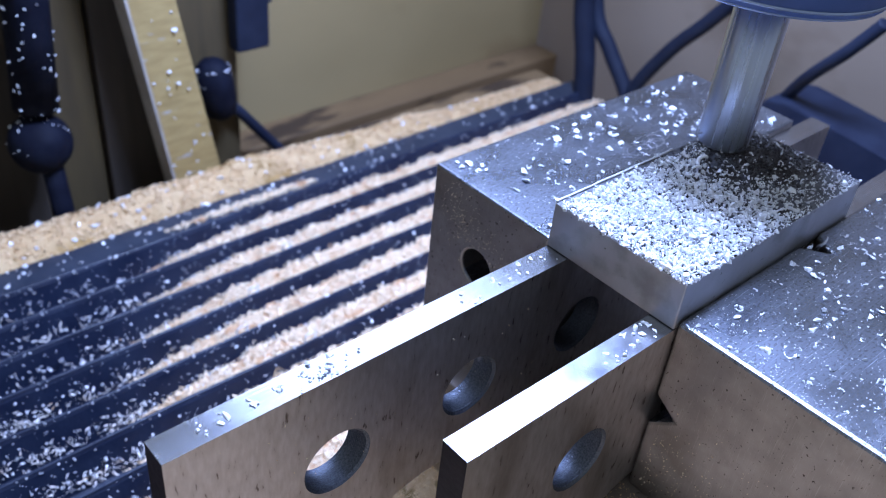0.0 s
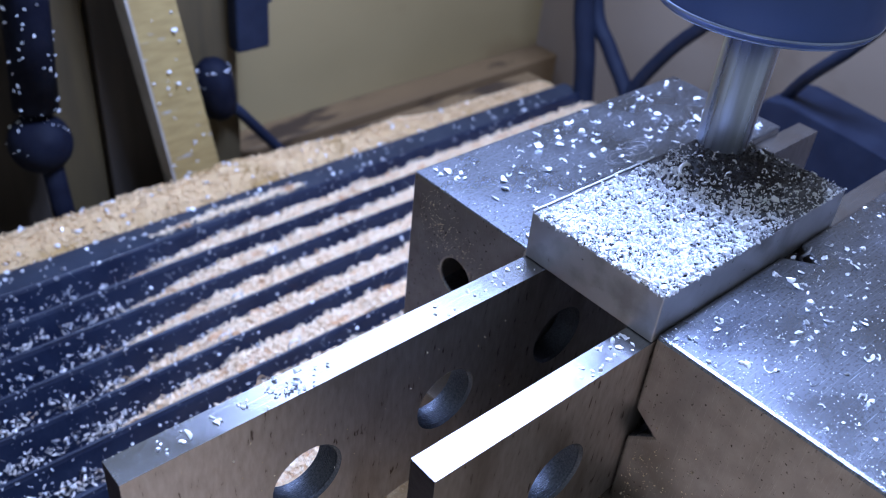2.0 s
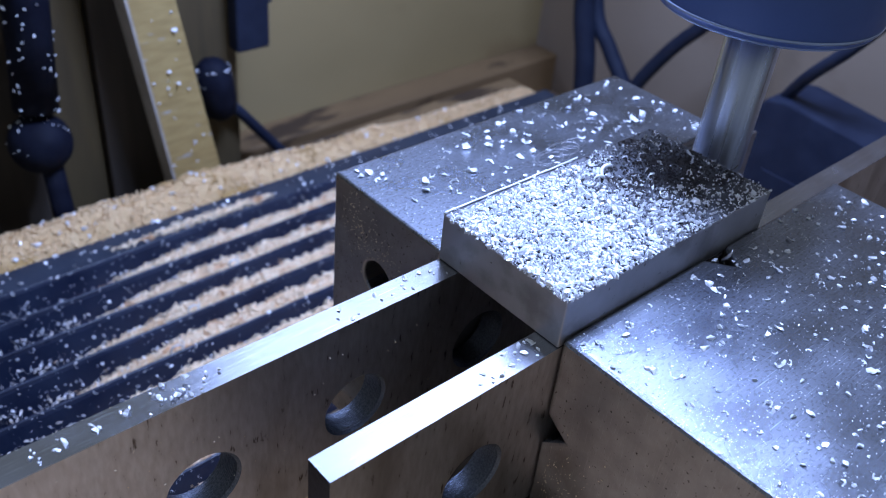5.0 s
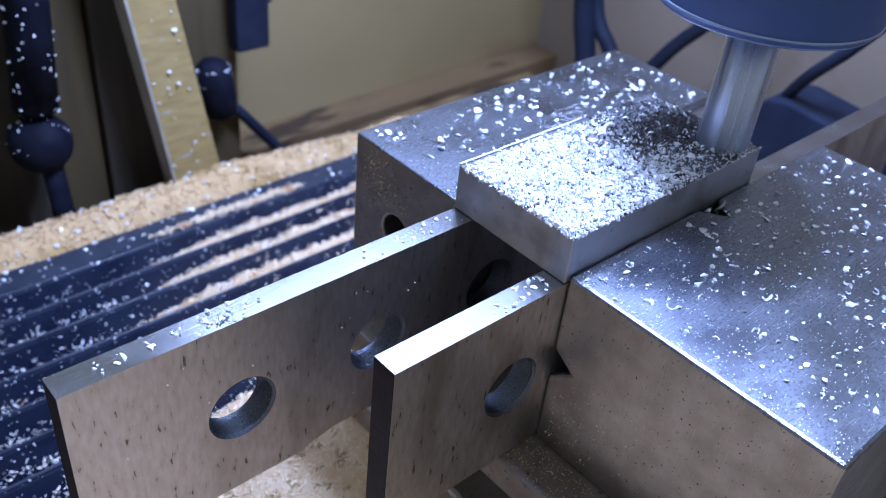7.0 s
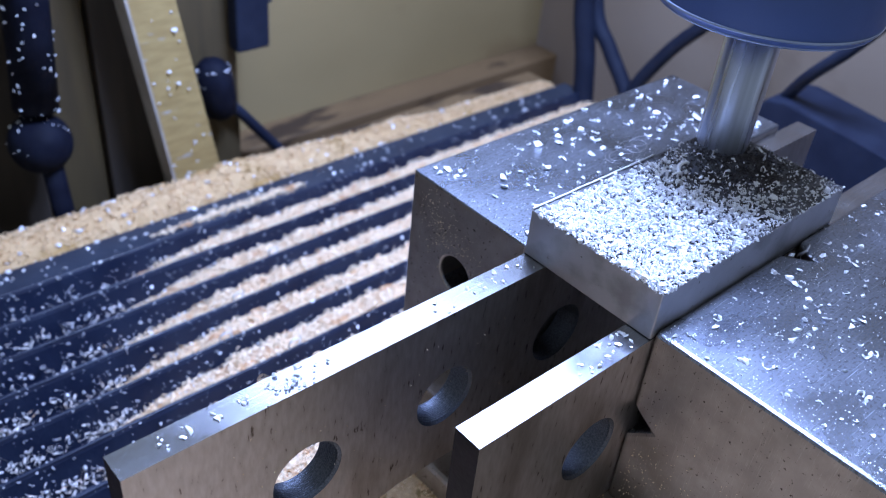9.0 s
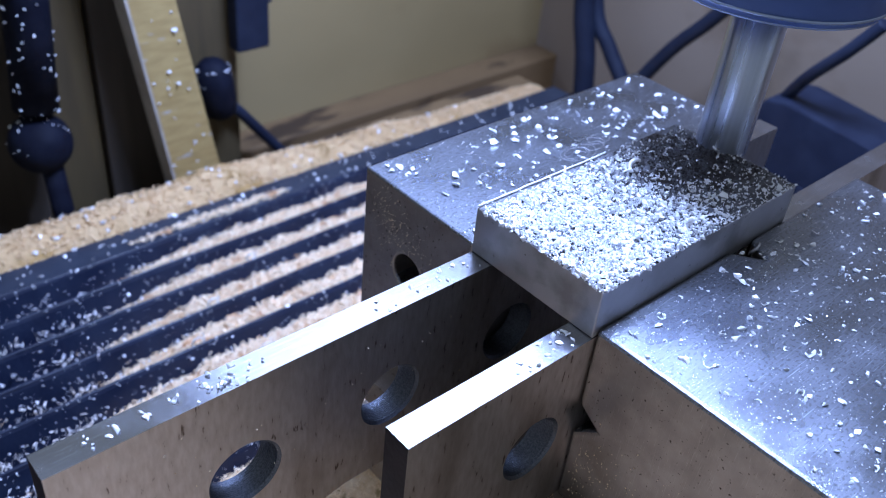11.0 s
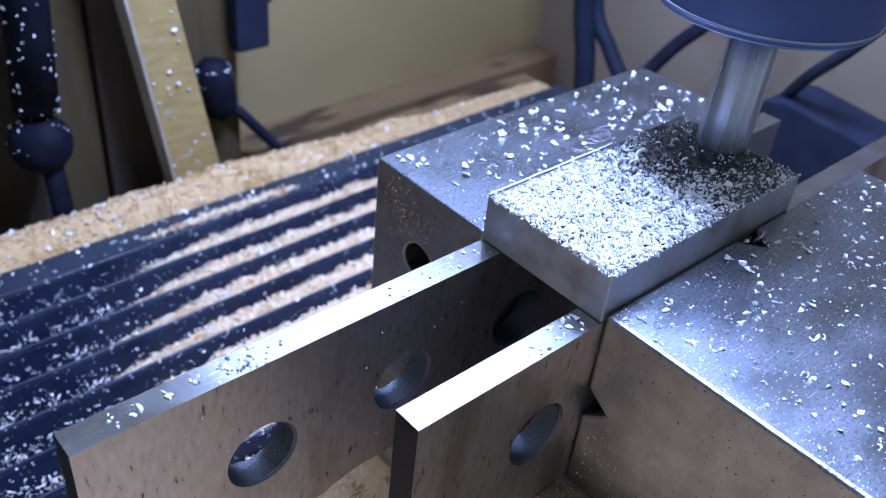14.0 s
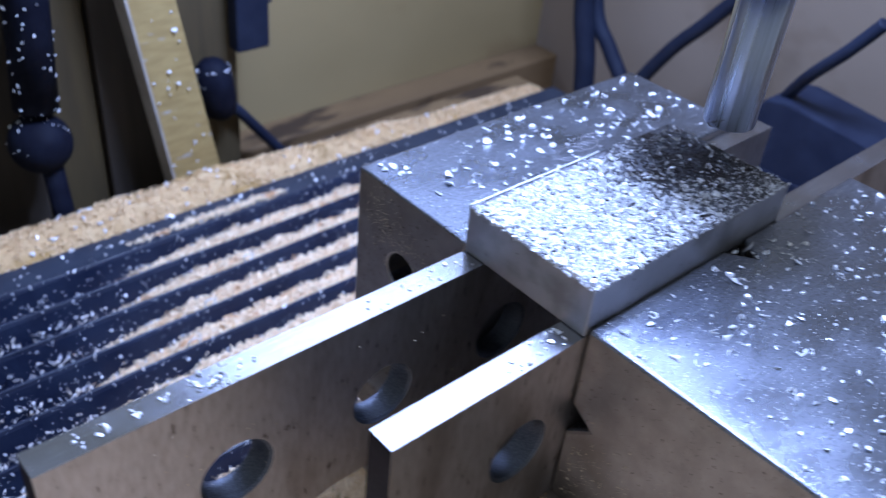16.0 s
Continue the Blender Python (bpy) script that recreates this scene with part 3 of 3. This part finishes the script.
def parallel_bar(x0, x1, y0, y1, holes, name_label):
    t = empty("parallel_bar")
    cuts = []
    c = bmesh.new()
    prism(c, [(x0 + 34, -36), (x0 + 37, -34.2), (x0 + 42, -33.2), (x0 + 110, -33.2), (x0 + 115, -34.2), (x0 + 118, -36)], "y", y0 - 2, y1 + 2)
    cuts.append(c)
    for hx in holes:
        c = bmesh.new()
        prism(c, circle(hx, -18.45, 5.25, 40), "y", y0 - 3, y1 + 3)
        cuts.append(c)
        c = bmesh.new()
        wide, narrow = ([c.verts.new(Vector((u, y, v)) * MM) for u, v in circle(hx, -18.45, r, 40)] for y, r in ((y0 - 0.3, 6.0), (y0 + 0.5, 5.2)))
        c.faces.new(wide)
        c.faces.new(narrow)
        for i in range(40):
            c.faces.new((wide[i], wide[(i + 1) % 40], narrow[(i + 1) % 40], narrow[i]))
        bmesh.ops.recalc_face_normals(c, faces=c.faces[:])
        cuts.append(c)
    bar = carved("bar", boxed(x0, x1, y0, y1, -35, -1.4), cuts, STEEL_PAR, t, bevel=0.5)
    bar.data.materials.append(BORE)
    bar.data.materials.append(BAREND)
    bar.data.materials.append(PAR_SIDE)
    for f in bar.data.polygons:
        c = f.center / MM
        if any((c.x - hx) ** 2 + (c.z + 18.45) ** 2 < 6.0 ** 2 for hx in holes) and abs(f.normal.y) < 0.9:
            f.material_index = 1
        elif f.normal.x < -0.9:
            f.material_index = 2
        elif f.normal.y < -0.9:
            f.material_index = 3
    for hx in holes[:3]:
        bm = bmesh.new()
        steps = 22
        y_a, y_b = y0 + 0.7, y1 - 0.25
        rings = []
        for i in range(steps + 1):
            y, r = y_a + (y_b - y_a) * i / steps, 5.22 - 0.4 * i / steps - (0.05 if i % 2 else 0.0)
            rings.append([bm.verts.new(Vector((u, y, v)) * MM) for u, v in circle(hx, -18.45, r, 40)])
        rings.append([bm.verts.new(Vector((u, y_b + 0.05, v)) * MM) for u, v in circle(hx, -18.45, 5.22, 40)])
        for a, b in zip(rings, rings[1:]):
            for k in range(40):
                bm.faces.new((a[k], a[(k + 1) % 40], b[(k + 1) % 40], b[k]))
        part("bore", bm, BORE, t, "drilled bore with fine tool marks, its shade painted dark")
    return tagged(t, name_label, "parallel bar", "parallels")


bar_back = parallel_bar(-69.1, 83, -4.5, -0.1, [-44.0 + 25.4 * i for i in range(5)], "long ground steel parallel with drilled holes against the fixed jaw")
bar_front = parallel_bar(-33.0, 119, -25.3, -20.9, [-8.2 + 25.4 * i for i in range(5)], "ground steel parallel with drilled holes against the moving jaw")


# ---- workpiece ----
def work_block():
    t = empty("aluminium_block")
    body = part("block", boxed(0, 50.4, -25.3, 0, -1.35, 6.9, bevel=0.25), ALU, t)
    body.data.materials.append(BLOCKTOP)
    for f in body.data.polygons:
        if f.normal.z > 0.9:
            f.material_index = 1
    bm = bmesh.new()
    tube(bm, [(x, -0.15 + 0.03 * math.sin(x * 0.7), 7.15 + 0.03 * math.sin(x * 1.3)) for x in np.linspace(0.0, 30, 48)], 0.17, 6)
    part("burr", bm, CHIP, t)
    return tagged(t, "small aluminium block clamped in the vise", "metal block")


block = work_block()
def heaped(count, x_full, x_end, least):
    """Places on the block's top, thick up to x_full and thinning out towards x_end."""
    out = []
    while len(out) < count:
        x, y = rng.uniform(-0.3, 50.2), rng.uniform(-25.5, -1.4)
        heap = 0.5 + 0.5 * noise.noise(Vector((x * 0.22, y * 0.22, 3)))
        edge = (0.75 + 0.5 * heap) * x_full
        dens = (1.0 if x < edge else max(least, 1 - (x - edge) / (x_end - x_full))) * (0.35 + 0.65 * heap)
        # fewer bright chips round the cutter, which keeps the spindle's shade dark
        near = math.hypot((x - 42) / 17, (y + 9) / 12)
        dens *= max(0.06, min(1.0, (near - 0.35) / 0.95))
        if rng.uniform() < dens:
            out.append((x, y, 6.98 + abs(rng.normal(0, 0.18 + 0.40 * heap * (x < 26)))))
    return out


block_chips = tagged(scattered("metal_chips", heaped(2700, 14, 38, 0.03), 0.31, CHIP, rng, "grain", 1.3), "dense bright metal chips covering the block", "metal chips", kind="stuff")
block_fines = tagged(scattered("metal_chips", heaped(5600, 20, 50, 0.4), 0.14, CHIP, rng, "grain", 1.3), "fine metal chips covering the block", "metal chips", kind="stuff")
pts = [(50 * rng.uniform() ** 1.5, rng.uniform(-25.4, -0.8), 7.15 + rng.uniform(0, 0.4)) for _ in range(380)]
# brown-black grains paint the spindle's shade onto the block below it
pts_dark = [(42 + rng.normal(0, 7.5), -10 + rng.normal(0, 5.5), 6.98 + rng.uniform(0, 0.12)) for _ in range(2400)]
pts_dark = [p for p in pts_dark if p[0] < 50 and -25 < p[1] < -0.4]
block_shade_grains = tagged(scattered("metal_chips", pts_dark, 0.15, SHADE_GRAIN, rng, "grain", 0.8), "dark grains round the cutter that deepen the spindle's shade", "metal chips", kind="stuff")
block_curls = tagged(scattered("metal_chips", pts, 0.34, CHIP, rng, "comma", 1.6), "curled bright metal chips on the block", "metal chips", kind="stuff")


def loose(n, x0, x1, y0, y1, z, size, label, shape="grain"):
    return tagged(scattered("metal_chips", [(rng.uniform(x0, x1), rng.uniform(y0, y1), z) for _ in range(n)], size, CHIP, rng, shape, 0.45), label, "metal chips", kind="stuff")


jaw_chips = [loose(70, 1, 74, 1, 27, 0.2, 0.5, "metal chips scattered on the fixed jaw"),
             loose(60, 4, 70, 2, 25, 0.15, 0.44, "curled metal chips on the fixed jaw", "comma"),
             loose(230, 2, 75, -71, -26.5, 0.12, 0.35, "metal chips scattered on the moving jaw"),
             loose(120, 2, 75, -70, -27, 0.1, 0.36, "curled metal chips on the moving jaw", "comma"),
             tagged(scattered("metal_dust", [(1 + 74 * rng.uniform() ** 1.7, rng.uniform(-71, -26), 0.03) for _ in range(2200)], 0.075, CHIP, rng, "grain", 0.45), "fine metal dust on the moving jaw", "metal dust", kind="stuff"),
             loose(700, 1, 75, 0.6, 27, 0.03, 0.075, "fine metal dust on the fixed jaw")]
bar_back_chips = loose(16, -22, -1, -4.2, -0.5, -1.32, 0.28, "metal chips on the back parallel")
pts = [(-46 + rng.normal(0, 2.2), -2.4 + rng.normal(0, 0.9), -1.2 + abs(rng.normal(0, 0.2))) for _ in range(26)]
pts += [(x + rng.normal(0, 0.5), -2.2 + rng.normal(0, 0.7), -1.3) for x in (-63, -60, -56, -52) for _ in range(5)]
pts = [(x, max(-4.2, min(-0.5, y)), z) for x, y, z in pts]
bar_clump = tagged(scattered("metal_chips", pts, 0.30, CHIP, rng, "grain", 0.5), "clump of metal chips on the back parallel", "metal chips", kind="stuff")
bar_front_chips = loose(20, -15, -1, -24.8, -21.4, -1.32, 0.34, "metal chips on the front parallel")


pts = []
for _ in range(520):
    y = 2 + 23 * rng.uniform()
    z = -19 + 0.62 * (y - 2) + rng.normal(0, 3.2)
    if math.hypot(y - 14.9, z + 15.6) > 4.2 and z < -1:
        pts.append((0.1, y, z))
pts += [(0.55, rng.uniform(-46, -26), rng.uniform(-33, -14)) for _ in range(60)]
pts += [(0.55, -27.5 - 11 * rng.uniform() ** 1.6, -21.5 - 12 * rng.uniform()) for _ in range(130)]
pts += [(rng.uniform(-66, -2), -4.62, rng.uniform(-30, -4)) for _ in range(46)]
face_dust = tagged(scattered("metal_dust", pts, 0.085, GOLDDUST, rng), "fine golden dust stuck to the steel faces", "metal dust", kind="stuff")
pts = [(rng.uniform(-7.5, 0), rng.uniform(-70, -24), -35.55) for _ in range(900)]
ledge_dust = tagged(scattered("sawdust", pts, 0.085, OLDSHAVING, rng), "fine sawdust on the ledge of the vise bed", "sawdust", kind="stuff")
bm = bmesh.new()
tube(bm, [(36.8 + 0.5 * math.cos(a * 0.7), -27.8 + 0.5 * math.sin(a * 0.7), -1.8 + a * 0.5) for a in range(9)], [0.12, 0.24, 0.3, 0.25, 0.3, 0.24, 0.28, 0.2, 0.1], 6)
notch_curl = tagged(link_mesh("metal_curl", bm, ALU), "curled metal chip standing in the jaw notch", "metal chip")

bm = bmesh.new()
tube(bm, [(-4 + 0.4 * a, 0.5 * math.cos(a * 0.6), 0.5 * math.sin(a * 0.6)) for a in range(21)], [0.1 + 0.28 * math.sin(math.pi * a / 20) for a in range(21)], 6)
flying_chip = tagged(link_mesh("metal_curl", bm, CHIP), "long twisted metal chip thrown off by the cutter", "metal chip")

# chips that stuck to the upright things behind

def stuck(n, place, size, label):
    return tagged(scattered("metal_chips", [place() for _ in range(n)], size, CHIP, rng), label, "metal chips", kind="stuff")


def on_stick():
    z, u = rng.uniform(-84, 30), rng.uniform(0.5, 13.5)
    return (19.9 - 0.149 * (z + 80.6) + u, 165.7, z)


def on_sleeve():
    z, a = rng.uniform(-50, 20), rng.uniform(3.3, 6.1)
    return (float(np.interp(z, (-49, -18, 40), (-16.5, -14, -12))) + 6.3 * math.cos(a), 175 + 6.3 * math.sin(a), z)


def on_ball():
    a, b = rng.uniform(0, 6.28), math.acos(rng.uniform(0.0, 1.0))
    return (-17.5 + 9.2 * math.sin(b) * math.cos(a), 174 + 9.2 * math.sin(b) * math.sin(a) * 0.9, -60 + 9.2 * math.cos(b))


def on_knob():
    a = rng.uniform(0, 6.28)
    return (41.2 + 5.6 * math.cos(a), 176 - 5.6 * abs(math.sin(a)), -50 - 7 * rng.uniform() ** 2)


stuck(42, on_stick, 0.5, "metal chips stuck to the plywood stick")
stuck(64, on_sleeve, 0.42, "metal chips stuck to the black post")
stuck(40, on_ball, 0.34, "metal chips on the black ball knob")
stuck(45, on_knob, 0.38, "metal chips on the lever knob")

# ---- spindle ----
SX, SY = 45.5, -3.4


def spindle():
    t = empty("spindle")
    bm = bmesh.new()
    lathe(bm, SX, SY, [(5, 32.2), (17.0, 32.2), (17.9, 32.6), (18.4, 33.4), (18.4, 49), (17.4, 50), (9.0, 50.2), (9.0, 72)], 72)
    nose = part("nose", bm, BLACKMETAL, t)
    # two pale rings added as the highlight lines along the nose's lower edge
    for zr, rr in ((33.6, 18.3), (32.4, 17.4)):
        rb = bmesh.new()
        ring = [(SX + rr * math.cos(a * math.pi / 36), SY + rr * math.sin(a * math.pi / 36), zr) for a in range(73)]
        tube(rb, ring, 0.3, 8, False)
        part("rim", rb, RIM_GLINT, nose, "pale ring that draws a highlight on the spindle nose rim")
    for f in nose.data.polygons:
        f.use_smooth = abs(f.normal.z) < 0.3
    bm = bmesh.new()
    lathe(bm, 0, 0, [(4.4, 2.6), (4.6, 3.0), (4.6, 34.5)], 64)
    bm.normal_update()
    for f in bm.faces:
        f.smooth = abs(f.normal.z) < 0.3
    cutter = part("cutter", bm, CARBIDE, t, "polished round cutter shank")
    for i in range(3):
        bm = bmesh.new()
        a0 = i * 2.094
        pts = [(3.7 * math.cos(a0 + s * 0.28), 3.7 * math.sin(a0 + s * 0.28), 2.7 + s * 0.8) for s in range(5)]
        tube(bm, pts, [0.9, 1.0, 1.0, 0.9, 0.6], 8)
        part("cutting_flute", bm, FLUTE, cutter, "cutting edge of the milling cutter, coloured dark for its shade")
    return tagged(t, "black spindle nose with a steel milling cutter", "milling spindle"), cutter


spindle_ob, cutter_ob = spindle()

# ---- what moves ----
STAGE = [(0.0, 4.9, -0.15), (0.5, 1.45, -0.05), (1.0, 0, 0), (1.5, 0, 0), (2.0, -0.1, -0.03), (2.2, -0.6, -0.08), (2.5, -3.6, -0.2), (2.75, -3.75, 1.8), (3.0, -4.93, 2.8), (3.2, -6.3, 2.0), (3.5, -7.49, 0.71),
         (4.0, -11.43, -0.11), (4.2, -12.36, 0.81), (5.25, -11.4, 8.9), (6.3, -5.1, 14.0), (6.5, -4.43, 15.46), (7.0, -0.38, 16.46), (7.5, 0.41, 12.91), (8.0, 0.42, 9.0), (8.5, 0.34, 4.66),
         (9.0, 0.26, 0.47), (9.2, 0.12, -0.05), (9.8, 0.1, -0.05), (10.4, -6.41, 5.65), (11.3, -6.41, 5.65), (11.5, -6.41, 5.65), (12.0, -6.36, 5.7), (12.5, -6.42, 6.61), (13.0, -5.57, 8.14),
         (13.5, -2.94, 11.28), (13.75, -2.65, 9.5), (14.0, -2.73, 7.13), (14.2, -2.95, 5.4), (14.5, -3.32, 5.23), (15.0, -6.46, 5.6), (15.5, -6.46, 5.6), (15.97, -6.46, 5.6), (16.0, -7.21, 6.51)]
SLIDE = {0.0: -7.6, 4.2: -7.6, 6.3: 0.0, 9.2: -0.4, 12.5: -0.8, 13.5: -0.9, 14.0: -1.5, 16.0: -1.7}
LIFT = [(0.0, 4.6), (0.5, 4.6), (1.0, 3.2), (1.5, 1.5), (2.0, 0), (2.5, 0), (9.2, 0), (9.5, 0.2), (9.9, 7.0), (10.4, 7.0), (10.7, 4.6), (11.3, 2.9), (11.5, 2.5), (12.0, 1.2), (12.5, 0.1), (15.0, 0.0), (15.5, 4.3), (16.0, 8.6)]

FLIGHT = [(-50.8, -3.1, 50.3), (-62.3, -8.7, 49.3), (-72.0, -14.7, 49.2)]


def motions():
    ts, vs = list(SLIDE), list(SLIDE.values())
    for ob in [vise, bar_back, block, block_chips, block_fines, block_shade_grains, block_curls, face_dust, notch_curl, ledge_dust, bar_back_chips, bar_clump, table, bed_dust, bed_flakes, bed_curls, *jaw_chips]:
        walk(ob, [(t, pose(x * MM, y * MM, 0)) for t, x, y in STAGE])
    for ob in (bar_front, bar_front_chips):
        walk(ob, [(t, pose((x + (float(np.interp(t, ts, vs)) if ob is bar_front else 0)) * MM, y * MM, 0)) for t, x, y in STAGE])
    for ob in CARRIAGE:
        walk(ob, [(t, pose(x * MM, 0, 0)) for t, x, y in STAGE])
    for k, fold, dusts in bellows_folds:
        walk(fold, [(t, pose(0, y * MM * k / FOLDS, 0)) for t, x, y in STAGE])
        for ob in dusts:
            walk(ob, [(t, pose(x * MM, y * MM * k / FOLDS, 0)) for t, x, y in STAGE])
    thrown = [(t, pose((x + 30) * MM, (y - 6) * MM, 7.6 * MM, 0, 0, 20)) for t, x, y in STAGE if t < 14.1]
    thrown += [(14.1, pose(0.0273, 0.0001, 0.0076, 0, 0, 20))]
    thrown += [(t, pose(x * MM, y * MM, z * MM, 30 * i, 34, 42)) for i, (t, (x, y, z)) in enumerate(zip((14.167, 14.2, 14.234), FLIGHT))]
    thrown += [(t, pose(-0.104, 0.052, -0.079, 60, 0, 10)) for t in (14.4, 16.0)]
    walk(flying_chip, thrown)
    walk(cutter_ob, [(i * 0.1, pose(SX * MM, SY * MM, 0, 0, 0, 31 * i)) for i in range(161)])
    walk(spindle_ob, [(t, pose(0, 0, z * MM)) for t, z in LIFT])


motions()
